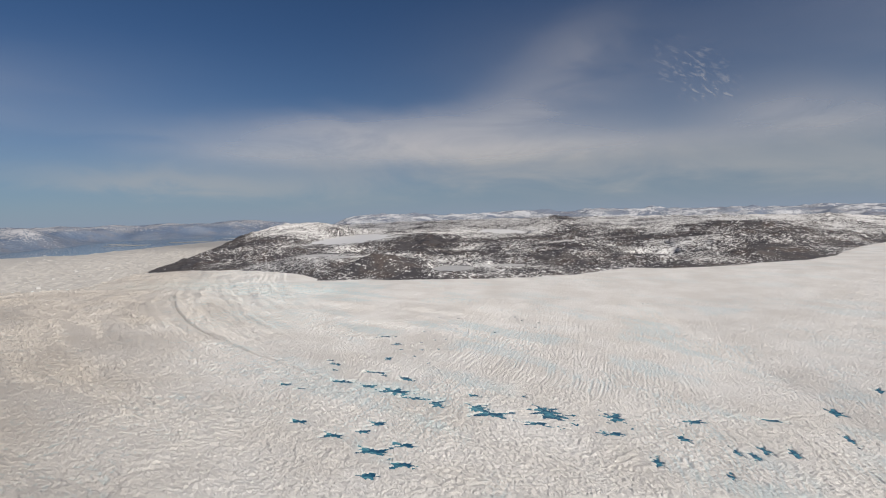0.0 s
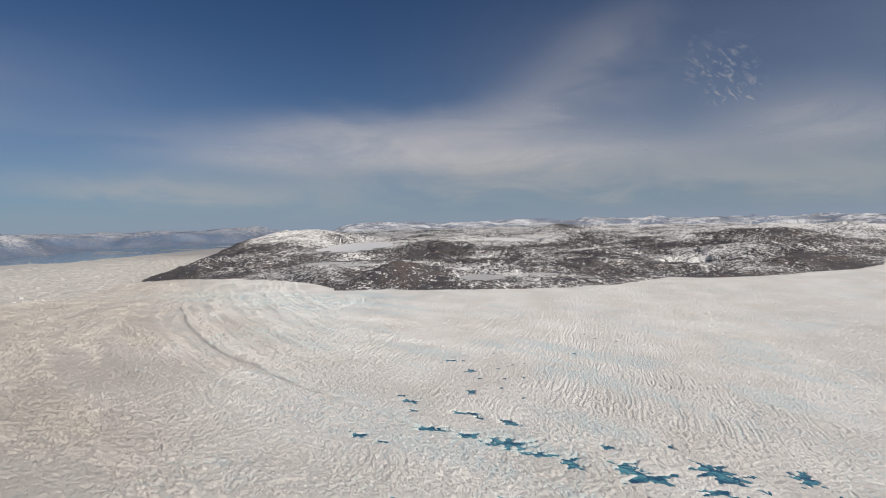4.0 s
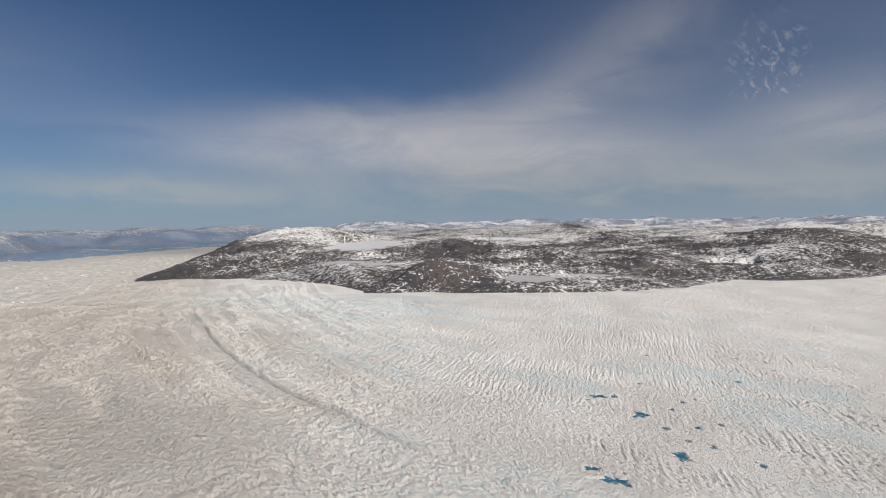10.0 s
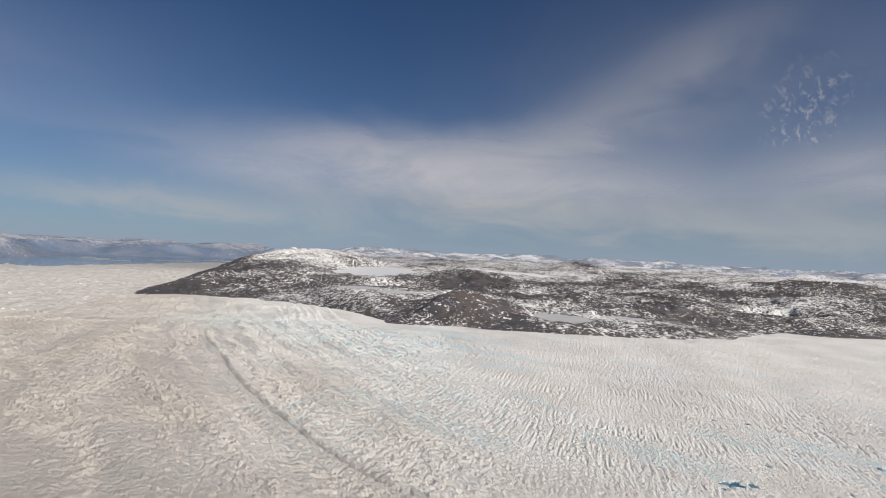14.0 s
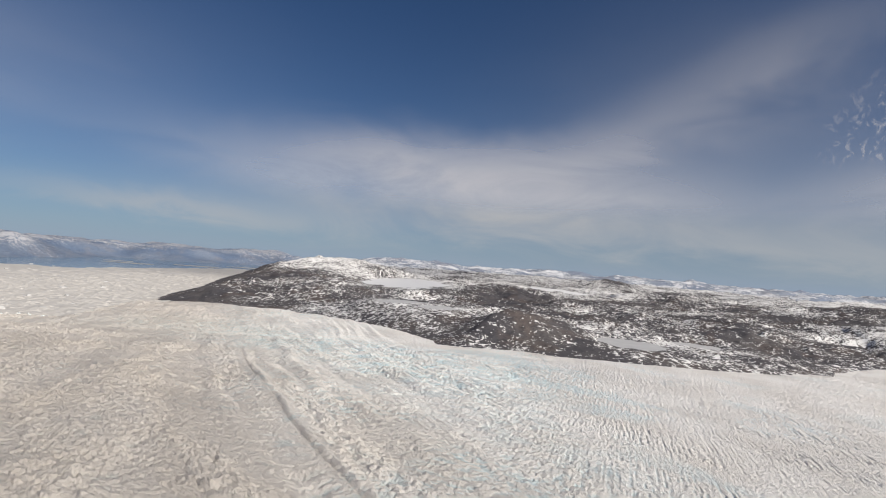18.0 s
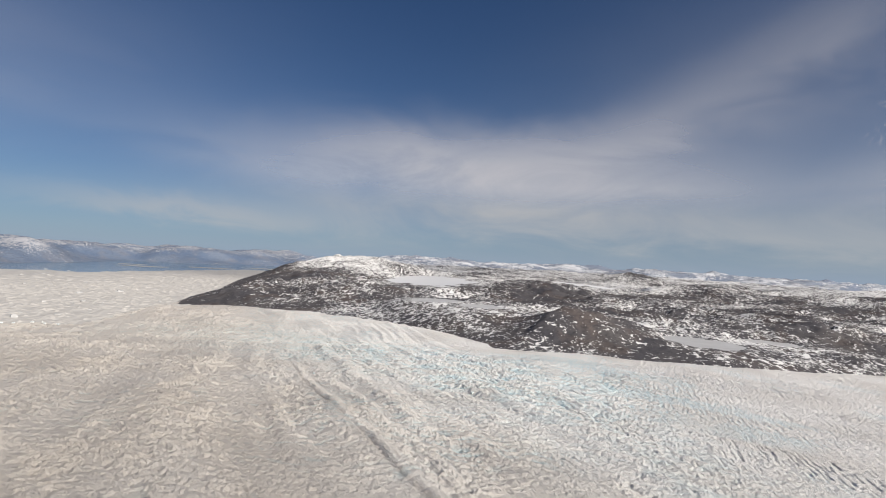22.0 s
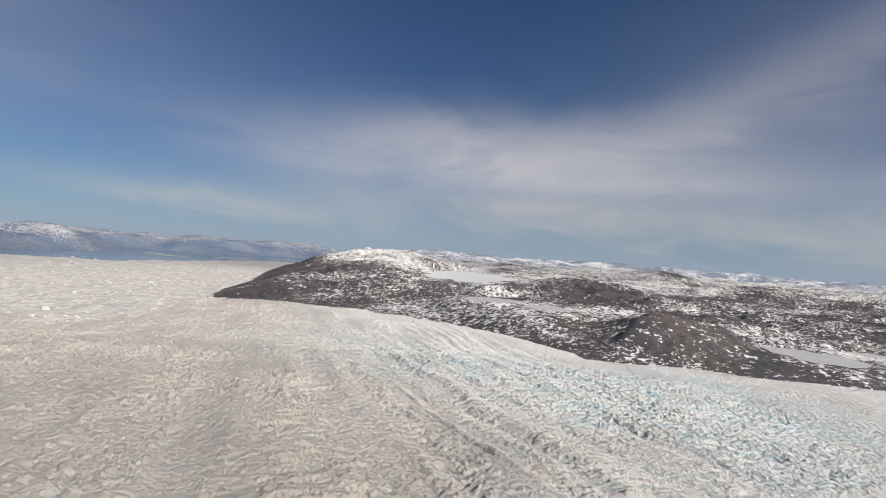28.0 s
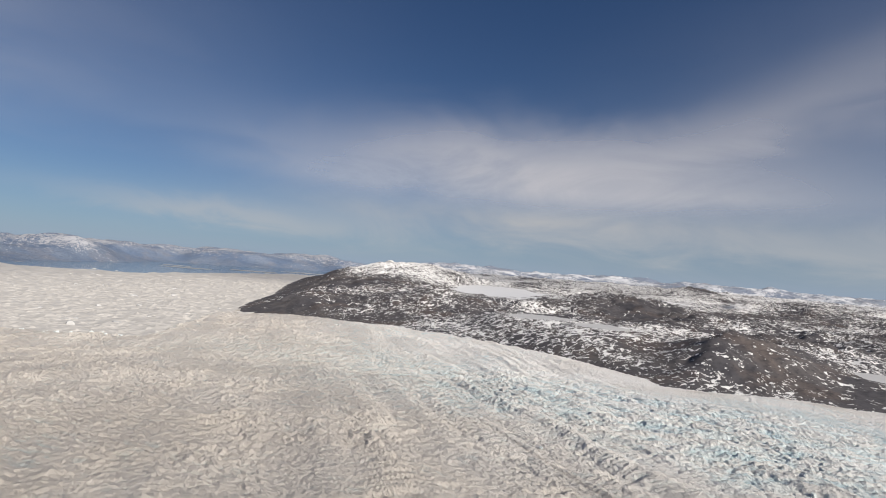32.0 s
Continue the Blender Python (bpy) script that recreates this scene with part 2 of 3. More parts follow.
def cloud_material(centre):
    """Thin cloud that lets the sun through; its banks are laid by bearing and height seen from centre."""
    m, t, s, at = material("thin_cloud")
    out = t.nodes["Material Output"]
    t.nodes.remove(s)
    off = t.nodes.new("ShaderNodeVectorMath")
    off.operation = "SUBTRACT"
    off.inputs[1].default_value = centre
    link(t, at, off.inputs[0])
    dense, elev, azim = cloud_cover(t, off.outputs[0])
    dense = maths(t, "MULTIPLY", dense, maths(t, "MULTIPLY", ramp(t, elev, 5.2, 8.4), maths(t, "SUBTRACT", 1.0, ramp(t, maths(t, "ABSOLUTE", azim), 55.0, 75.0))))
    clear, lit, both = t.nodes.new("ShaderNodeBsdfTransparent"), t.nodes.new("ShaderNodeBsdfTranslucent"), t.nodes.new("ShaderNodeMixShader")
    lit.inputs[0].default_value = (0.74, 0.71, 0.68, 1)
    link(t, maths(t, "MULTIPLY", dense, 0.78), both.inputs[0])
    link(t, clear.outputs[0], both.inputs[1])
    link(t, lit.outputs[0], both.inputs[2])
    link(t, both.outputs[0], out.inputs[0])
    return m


# banks are laid out as seen from this point, midway along the flight path
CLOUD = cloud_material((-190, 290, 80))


# ---- shape of the ground ----
def gradient_noise(x, y, seed=0):
    xi, yi = np.floor(x).astype(np.int64), np.floor(y).astype(np.int64)
    fx, fy = x - xi, y - yi
    u, v = fx * fx * fx * (fx * (fx * 6 - 15) + 10), fy * fy * fy * (fy * (fy * 6 - 15) + 10)

    def corner(i, j):
        h = (xi + i) * 374761393 + (yi + j) * 668265263 + seed * 1442695041
        h = ((h ^ (h >> 13)) * 1274126177) & 0x7FFFFFFF
        a = ((h ^ (h >> 16)) & 0xFFFF) * (2 * np.pi / 65536)
        return np.cos(a) * (fx - i) + np.sin(a) * (fy - j)

    top = corner(0, 0) * (1 - u) + corner(1, 0) * u
    low = corner(0, 1) * (1 - u) + corner(1, 1) * u
    return (top * (1 - v) + low * v) * 1.5


def layered(x, y, octaves=4, seed=0, gain=0.5):
    total, size = np.zeros_like(x), 1.0
    for k in range(octaves):
        total += size * gradient_noise(x * 2.03 ** k + 17.3 * k, y * 2.03 ** k - 9.1 * k, seed + k)
        size *= gain
    return total


def step(lo, hi, x):
    s = np.clip((x - lo) / (hi - lo), 0, 1)
    return s * s * (3 - 2 * s)


def bell(x, y, cx, cy, sx, sy, turn=0.0):
    c, s = math.cos(radians(turn)), math.sin(radians(turn))
    u, v = (x - cx) * c + (y - cy) * s, -(x - cx) * s + (y - cy) * c
    return np.exp(-(u / sx) ** 2 - (v / sy) ** 2)


def inside(poly, x, y):
    """Signed distance to a polygon's outline, positive inside."""
    best, odd = np.full(x.shape, 1e12), np.zeros(x.shape, bool)
    for (ax, ay), (bx, by) in zip(poly, poly[1:] + poly[:1]):
        ex, ey = bx - ax, by - ay
        s = np.clip(((x - ax) * ex + (y - ay) * ey) / (ex * ex + ey * ey), 0, 1)
        best = np.minimum(best, (x - ax - s * ex) ** 2 + (y - ay - s * ey) ** 2)
        if ay != by:
            odd ^= ((ay > y) != (by > y)) & (x < ex * (y - ay) / ey + ax)
    return np.where(odd, 1, -1) * np.sqrt(best)


SHORE = [(-1450, 4900), (-1130, 2834), (-941, 2090), (-798, 1615), (-760, 1418), (-722, 1289), (-700, 1240), (-630, 1215),
         (-505, 1140), (-385, 1085), (-310, 1060), (-260, 1012), (-228, 948), (-216, 880), (-212, 858), (-182, 848), (-130, 848),
         (-90, 834), (-30, 836), (30, 846), (140, 850), (216, 868), (243, 912), (350, 966), (392, 938), (475, 938), (600, 985),
         (700, 1010), (817, 1090), (955, 1220), (1058, 1310), (1300, 1450), (2000, 1750), (3500, 2400), (5200, 3000), (5200, 5200)]
FRONT = [(-721, 1288), (-709, 1139), (-674, 1018), (-664, 946), (-702, 952), (-731, 932), (-780, 942), (-1050, 870), (-2400, 470),
         (-5200, -200), (-5200, -5200), (5200, -5200), (5200, 3000), (3500, 2400), (0, 950)]
SEA = -18.0


def ice_level(x, y):
    a, b = np.clip(x, -480, 260) / 100, np.clip(y, 200, 860) / 100
    z = -14.73 - 20.19 * a + 3.346 * b - 0.401 * a * a + 2.205 * a * b - 0.226 * b * b
    return z - 10 * step(-480, -720, x) * step(300, 850, y) + 0.008 * np.maximum(x - 900, 0)


def moraine(x, y):
    """Place of the long medial line of the glacier, straight on past its ends."""
    u, past = np.clip(x, -360, 230) / 100, (x - np.clip(x, -360, 230)) / 100
    slope = -12.3 * u * u + 20.0 * u - 32.2
    return -4.1 * u ** 3 + 10.0 * u * u - 32.2 * u + 283.3 + slope * past, slope / 100


def grid_mesh(name, xs, ys, heights, mat, shear=0.0, smooth=True):
    gx, gy = np.meshgrid(xs, ys)
    gx = gx - shear * np.clip(gy, 0, 800)
    z = heights(gx, gy)
    extra = {}
    if isinstance(z, tuple):
        z, extra = z
    nx, ny = len(xs), len(ys)
    co = np.stack([gx, gy, z], -1).reshape(-1, 3).astype(np.float32)
    i = (np.arange(ny - 1)[:, None] * nx + np.arange(nx - 1)[None, :]).ravel()
    quads = np.stack([i, i + 1, i + nx + 1, i + nx], -1).astype(np.int32)
    me = bpy.data.meshes.new(name)
    me.vertices.add(len(co))
    me.vertices.foreach_set("co", co.ravel())
    me.loops.add(quads.size)
    me.loops.foreach_set("vertex_index", quads.ravel())
    me.polygons.add(len(quads))
    me.polygons.foreach_set("loop_start", np.arange(0, quads.size, 4, dtype=np.int32))
    me.polygons.foreach_set("use_smooth", np.full(len(quads), smooth, bool))
    for key, value in extra.items():
        me.attributes.new(key, "FLOAT", "POINT").data.foreach_set("value", value.ravel().astype(np.float32))
    me.update(calc_edges=True)
    me.materials.append(mat)
    return new(name, me)


def spaced(*stops):
    """Grid lines: pairs of (place, spacing), the spacing blending from stop to stop."""
    out = [stops[0][0]]
    while out[-1] < stops[-1][0]:
        out.append(out[-1] + float(np.interp(out[-1], [s[0] for s in stops], [s[1] for s in stops])))
    return np.array(out)


# ---- meltwater ponds: x, y, half length across and along the view ----
CHAIN = [(-63, 312, 8.1, 5.1), (-47, 308, 7.4, 4.9), (-30, 304, 12.8, 7.5), (-18, 296, 11.6, 3.5), (-6, 290, 4.6, 7.5),
         (17, 291, 6.8, 7.6), (24, 284, 10.0, 7.2), (16, 310, 4.3, 3.7), (56, 297, 7.1, 10.4), (59, 290, 9.1, 5.8),
         (48, 278, 9.3, 3.1), (96, 298, 5.9, 8.0), (88, 276, 6.2, 3.8), (146, 305, 5.5, 3.8), (202, 321, 9.6, 3.2),
         (260, 346, 4.9, 9.1), (238, 304, 2.6, 11.5)]
NEAR = [(187, 278, 3.1, 9.4), (160, 268, 2.5, 7.8), (170, 277, 3.0, 7.5), (152, 271, 1.4, 7.1), (134, 243, 1.6, 4.5),
        (101, 249, 2.5, 5.8), (127, 280, 2.9, 4.8), (317, 379, 3.5, 8.7), (-35, 256, 5.1, 4.1), (-41, 246, 3.8, 2.5),
        (-53, 238, 4.6, 3.5), (-34, 227, 7.0, 3.2), (-21, 236, 5.8, 3.4), (-20, 218, 5.4, 3.9), (-33, 206, 3.6, 3.9),
        (-72, 249, 5.8, 3.3), (-25, 327, 5.1, 4.3)]
BACK = [(-79, 353, 2.9, 2.9), (-74, 346, 4.7, 4.1), (-72, 333, 2.2, 2.5), (-46, 335, 7.2, 3.1), (-40, 330, 2.5, 1.8),
        (-28, 329, 3.1, 3.6), (-23, 325, 4.0, 1.8), (-93, 298, 4.0, 2.6), (-83, 294, 2.8, 1.6), (47, 317, 1.6, 3.6),
        (-38, 411, 3.3, 4.8), (-50, 432, 5.2, 4.0), (-41, 368, 2.5, 4.9)]
DASHES = [(-41, 368), (-19, 399), (-23, 380), (-6, 405), (-9, 432), (226, 661), (249, 659), (-13, 366), (-6, 525), (13, 525),
          (35, 526), (73, 547), (78, 532), (94, 526), (-42, 434), (-19, 459), (0, 438), (87, 506), (27, 605), (215, 642),
          (45, 475), (256, 656), (-34, 396), (-31, 384), (-20, 420)]
CREST = [(-63, 312), (-30, 304), (-6, 290), (24, 287), (58, 293), (96, 298), (146, 305), (202, 321), (260, 346)]
PONDS = CHAIN + NEAR + BACK + [(x, y, 0.9, 2.6) for x, y in DASHES]


def pond_level(x, y):
    return float(ice_level(np.array([float(x)]), np.array([float(y)]))[0]) - 0.28


def glacier_heights(gx, gy):
    level = ice_level(gx, gy)
    land, front = inside(SHORE, gx, gy), inside(FRONT, gx, gy)
    x, y = gx / 0.95, gy / 0.95
    wx = x + 14 * layered(x / 60, y / 60, 2, 70)
    wy = y + 14 * layered(x / 60, y / 60, 2, 80)
    # weights of the kinds of broken ice
    fall = np.clip(1.2 * bell(x, y, -225, 740, 85, 75, 25) + 1.1 * bell(x, y, -330, 800, 140, 70, -20) + 0.75 * bell(x, y, -480, 920, 190, 80, -25)
                   + 0.6 * bell(x, y, -190, 610, 40, 110, 20), 0, 1)
    left = step(-60, -260, x + 0.25 * (y - 400))
    calm = np.clip(step(-120, 150, x) * step(520, 800, y) + step(260, 900, x) * 0.8 + bell(x, y, -420, 1120, 190, 60, -25) + bell(x, y, -270, 990, 90, 70), 0, 1)
    calm = np.clip(np.maximum(calm, 0.8 * step(-70, -10, -np.abs(land))), 0, 1) * (1 - 0.8 * fall)
    broken = np.clip(1 - 0.66 * calm, 0.3, 1)
    # long crevasses of the middle field, all leaning a little to the east
    p = x - 0.33 * y + 0.12 * (wx - x)
    rows = layered((x * 0.5 + y * 0.87) / 38, (x * 0.87 - y * 0.5) / 170, 2, 9)
    gash = layered(p / 2.7, y / 34 + 0.5 * rows, 2, 11, 0.5)
    field = np.minimum(np.abs(gash) / 0.30, 1.0) * (0.25 + 0.85 * step(-0.3, 0.3, rows))
    west = step(-300, -520, x) * step(500, 800, y)
    # lumpy ice of the left side, in bands that follow the medial line
    line, slope = moraine(gx, gy)
    across = (gy - line) / np.sqrt(1 + slope * slope)
    p2, q2 = across + 0.3 * (wx - x), gx - 0.6 * gy
    # crumpled mounds at three sizes, longest along the flow
    ua, va = wx * 0.8 + wy * 0.6, wy * 0.8 - wx * 0.6
    mounds = np.abs(layered(ua / 9.5, va / 15, 2, 21, 0.5))
    crumbs = layered((0.97 * wx + 0.26 * wy) / 7.5, (0.97 * wy - 0.26 * wx) / 3.1, 3, 22, 0.72)
    near_side = step(-4, -26, across)
    heads = layered(wx / 6.5, wy / 7.5, 3, 26, 0.62)
    lumps = 0.3 + 0.26 * mounds / 0.5 + (0.85 - 0.25 * near_side) * crumbs + 0.75 * near_side * (np.abs(heads) + 0.5 * heads)
    patchy = 0.30 + 0.75 * (0.45 + 0.55 * step(-470, -270, gx)) * step(-0.25, 0.25, layered(p2 / 20, q2 / 240, 3, 24, 0.6)) + 0.45 * step(-0.4, 0.4, layered(x / 70, y / 70, 2, 23))
    lumpy = lumps * patchy * (1 - 0.75 * np.exp(-(across / 4.5) ** 2))
    # towers of the icefall: leaning blocks parted by arching gaps
    arch = (y + 0.5 * x) + 0.004 * (x + 225) ** 2
    blocks = np.abs(layered(wx / 15, (0.6 * wy + 0.4 * arch) / 10, 3, 31, 0.5))
    tower = 1.25 * np.minimum(blocks / 0.42, 1.0) ** 0.8 + 0.42 * layered(wx / 2.4, wy / 2.8, 2, 33, 0.7) + 0.8 * layered(x / 26, arch / 16, 2, 35)
    rough = 0.22 + 0.78 * step(318, 372, y)
    h = (1 - left) * 0.50 * field * rough * (1 - 0.35 * step(60, 220, x)) + left * (0.88 + 0.4 * west) * lumpy
    h = h * (1 - fall) + fall * 0.9 * tower + (0.26 + 0.12 * fall) * layered(x / 2.0, y / 1.8, 2, 41) + 0.5 * (1 - left) * step(372, 318, y) * (1.5 * np.abs(layered(wx / 8, wy / 7, 3, 44, 0.62)) + 0.5 * layered(x / 5, y / 4, 2, 45))
    bands = layered(p2 / 34, q2 / 380, 3, 51, 0.6)
    ribs = np.exp(-(layered(p2 / 60, q2 / 900, 2, 53) / 0.16) ** 2)
    near_line = 0.2 + 0.8 * step(-470, -270, gx)
    roll = (2.7 * bands + 1.5 * ribs) * left * near_line + 1.1 * layered(x / 130, y / 130, 2, 61)
    z = level + roll + h * broken + 0.42 * calm * layered(x / 3.6, y / 4.4, 2, 43)
    # the long medial crack with a pale lip beside it
    off = across
    on = step(-360, -320, gx) * step(-30, -70, gx)
    wave = 1.2 * layered(gx / 30, gx * 0, 3, 79)
    z = z - 0.30 * on * np.exp(-((off - wave) / 0.45) ** 2) + 0.7 * on * np.exp(-((off - wave - 2.2) / 1.7) ** 2) * (0.6 + step(-0.3, 0.3, layered(gx / 12, gy * 0, 2, 77)))
    link_y = np.interp(gx, [p[0] for p in CREST], [p[1] for p in CREST])
    z = z - 0.5 * step(-75, -60, gx) * step(290, 240, gx) * np.exp(-((gy - link_y - 2 * layered(gx / 18, gx * 0, 2, 78)) / 0.7) ** 2)
    # hollows that hold the ponds
    wet, damp = np.zeros_like(z), np.zeros_like(z)
    rag = layered((x + 0.5 * y) / 6.5, (y - 0.4 * x) / 2.8, 3, 91, 0.65)
    pick = random.Random(8)
    for px, py, a, b in PONDS:
        # each pond is a star of four leaning fingers
        leans = (pick.uniform(0.5, 0.9), pick.uniform(-0.9, -0.5), pick.uniform(-0.15, 0.15), pick.uniform(1.1, 1.5))
        spans = (pick.uniform(1.2, 1.7), pick.uniform(1.0, 1.6), pick.uniform(0.9, 1.5), pick.uniform(0.6, 1.0))
        near = (np.abs(gx - px) < 3 * a + 16) & (np.abs(gy - py) < 3 * b + 16)
        if near.any():
            dx, dy = gx[near] - px, gy[near] - py
            u, v = dx / (a + 0.4), dy / (b + 0.5)
            d = np.full(u.shape, 9.0)
            for lean, span in zip(leans, spans):
                c, s = math.cos(lean), math.sin(lean)
                d = np.minimum(d, np.hypot((u * c + v * s) / span, (v * c - u * s) / 0.24))
            d = d + 0.55 * rag[near]
            wet[near] = np.maximum(wet[near], step(1.05, 0.55, d))
            damp[near] = np.maximum(damp[near], np.exp(-(dx / (a + 6)) ** 2 - (dy / (b + 7)) ** 2))
    z = z * (1 - 0.9 * damp) + (level + 0.15 + 0.12 * h) * 0.9 * damp
    z = z - 0.95 * wet
    # edges: the calving front drops to the sea, the margin dives below the land
    rugged = 9 * layered(x / 45, y / 45, 3, 95)
    z = z - 16 * step(6, -8, front + rugged) - 40 * step(-10, -120, front) - 0.5 * np.maximum(land - 4, 0)
    depth = 1 - ((1 - left) * field + left * np.minimum(1.1 * lumps, 1.1))
    cover = layered(x / 90, y / 90, 3, 97)
    blue = np.clip(fall * (0.12 + 0.5 * step(0.3, 0.0, blocks) + 0.35 * step(0.0, 0.4, layered(x / 22, y / 18, 3, 111))) + west * 0.55 * step(0.5, 1.0, depth) + broken * 0.6 * step(0.55, 1.0, depth) * step(-0.2, 0.4, cover), 0, 1)
    blue = blue + 0.35 * left * step(0.22, 0.55, layered(x / 24, y / 18, 3, 107)) * step(0.4, 0.9, depth)
    blue = np.clip(blue + 0.6 * wet + 0.2 * step(14, 0, np.abs(front)) * step(10, -20, x + 400), 0, 1)
    # First term: brown window tint put into the colour; then dust bands, browner crack
    dust_and_tint = np.clip(0.55 * left * step(100, -170, x + 0.4 * y) + 0.10 * step(0.1, 0.6, layered(p2 / 60, q2 / 300, 3, 99)) * left * near_line + 0.15 * on * np.exp(-(off / 0.8) ** 2), 0, 1)
    dust_and_tint = dust_and_tint + 0.35 * step(-16, -2, -np.abs(land - 1)) * step(0.0, 0.5, layered(x / 30, y / 30, 2, 103))
    return z, {"blue": blue, "dust_and_tint": np.clip(dust_and_tint, 0, 1)}


glacier = grid_mesh("glacier", spaced((-4900, 300), (-900, 14), (-420, 2.6), (-130, 0.95), (20, 0.82), (460, 0.86), (560, 1.15), (700, 2.2), (1200, 6), (1700, 30), (5600, 300)),
                    spaced((-900, 120), (-60, 6), (130, 1.0), (380, 1.0), (450, 0.76), (700, 0.85), (830, 1.5), (1050, 2.6), (1380, 5), (1500, 20), (3200, 90)), glacier_heights, ICE, 0.72, False)
tagged(glacier, "crevassed white glacier surface with bluish cracks and dusty bands", "glacier", kind="structure")


# ---- land ----
LAKES = [(14, 930, 31, 37, 5.0), (122, 990, 30, 28, 1.0), (495, 1195, 55, 36, -8.0), (-262, 1122, 34, 36, 20.5), (-209, 1050, 22, 26, 21.5),
         (-300, 1850, 95, 330, 27.0), (268, 2420, 85, 420, 13.0)]
HILLS = [(-575, 1640, 187, 234, 20, 27), (-684, 1387, 66, 103, 25, 15), (-540, 2150, 330, 300, 0, 66), (-60, 1590, 165, 120, 0, 26),
         (640, 2960, 120, 140, 0, 34), (620, 2740, 280, 240, 0, 16), (500, 1900, 240, 150, -20, 30), (890, 1560, 250, 150, -25, 44),
         (-155, 925, 62, 62, 0, 27), (-75, 918, 80, 66, 0, 36), (-240, 1095, 130, 110, 0, 18), (-400, 1310, 100, 110, 0, 22), (244, 1171, 141, 103, 0, 12), (1406, 2155, 562, 281, -25, 40),
         (675, 1265, 187, 112, -15, 18), (-860, 2811, 230, 600, 10, 14), (0, 3500, 2060, 460, 0, 36)]


def land_heights(x, y):
    d = inside(SHORE, x, y)
    up = np.maximum(d, 0)
    edge = ice_level(x, y) - 1 + 0.8 * step(-640, -720, x)
    z = edge + (-7 - edge) * step(0, 250, d) + 18 * (1 - np.exp(-up / 260)) + 0.006 * np.minimum(up, 1500)
    rise = step(0, 160, d)
    for cx, cy, sx, sy, turn, h in HILLS:
        z = z + h * bell(x, y, cx, cy, sx, sy, turn) * rise
    wild = step(0, 90, d)
    bent = 10 * layered(x / 70, y / 70, 2, 4)
    folds = layered((x + bent) / 75, (y - bent) / 62, 3, 6, 0.5)
    gorge = layered((x * 0.8 + y * 0.6 + bent) / 15, (y * 0.8 - x * 0.6) / 36, 2, 7, 0.5)
    ledge = layered((x * 0.8 - y * 0.6 - bent) / 13, (y * 0.8 + x * 0.6) / 34, 2, 17, 0.5)
    z = z + wild * (7 * layered(x / 170, y / 140, 4, 5) + 8.5 * np.abs(folds))
    z = z + step(-5, 30, d) * (2.6 * np.abs(gorge) + 2.2 * np.abs(ledge) + 0.7 * layered(x / 9, y / 8, 2, 8))
    gully = np.maximum(np.maximum(1 - np.abs(gorge) / 0.24, 1 - np.abs(ledge) / 0.20), 0.85 - np.abs(folds) / 0.07)
    gully = np.clip(gully, 0, 1) * (0.72 + 0.5 * step(-0.35, 0.35, layered(x / 38, y / 52, 2, 19)))
    z = np.where(d < 0, edge + 0.35 * d, z)
    lake_near = np.zeros_like(z)
    for cx, cy, a, b, level in LAKES:
        r = np.hypot((x - cx) / a, (y - cy) / b) + 0.2 * layered(x / 40, y / 30, 2, 8)
        m = 0.9 * bell(x, y, cx, cy - 25, a + 55, b + 50)
        z = z * (1 - m) + (level + 1.6 + 2.0 * layered(x / 28, y / 20, 3, 9)) * m
        rim = step(2.3, 1.6, r) if a < 80 else step(1.7, 1.45, r)
        z = np.maximum(z, (level + 0.5) * rim + z * (1 - rim))
        m = step(1.45, 1.0, r)
        z = z * (1 - m) + (level - 1.2) * m
    far = np.hypot(x, y)
    high = step(20, 85, z)
    snow = 0.08 * high + 0.30 * step(1500, 2700, far) + 0.40 * step(1640, 1980, y + 0.25 * x) * step(420, 250, x - 0.12 * (y - 2000)) - 0.45 * bell(x, y, 640, 2930, 120, 150) + 0.10 * bell(x, y, -520, 2160, 330, 330) - 0.22 * step(-580, -690, x) * step(3400, 2400, y) - 0.6 * step(-640, -790, x) * step(1750, 2150, y)
    snow = snow - 0.05 * step(200, 30, d)
    for cx, cy, a, b, level in LAKES:
        snow = snow + 0.20 * bell(x, y, cx - 10, cy, a + 45, b + 55)
    snow = snow + 0.16 * layered(x / 160, y / 220, 3, 12) - 0.16 * bell(x, y, -38, 1537, 178, 112) - 0.02 * bell(x, y, -131, 915, 103, 84)
    return z, {"snow": np.minimum(snow, 0.24 + 0.06 * layered(x / 90, y / 140, 3, 13)), "gully": gully}


land = grid_mesh("land", spaced((-2400, 60), (-1000, 8), (-820, 3.4), (300, 3.2), (700, 6), (1300, 14), (4900, 160)),
                 spaced((780, 3.0), (1320, 3.6), (2000, 9), (3000, 22), (4900, 60)), land_heights, LAND)
tagged(land, "low dark rocky hills streaked with old snow", "hills", kind="structure")


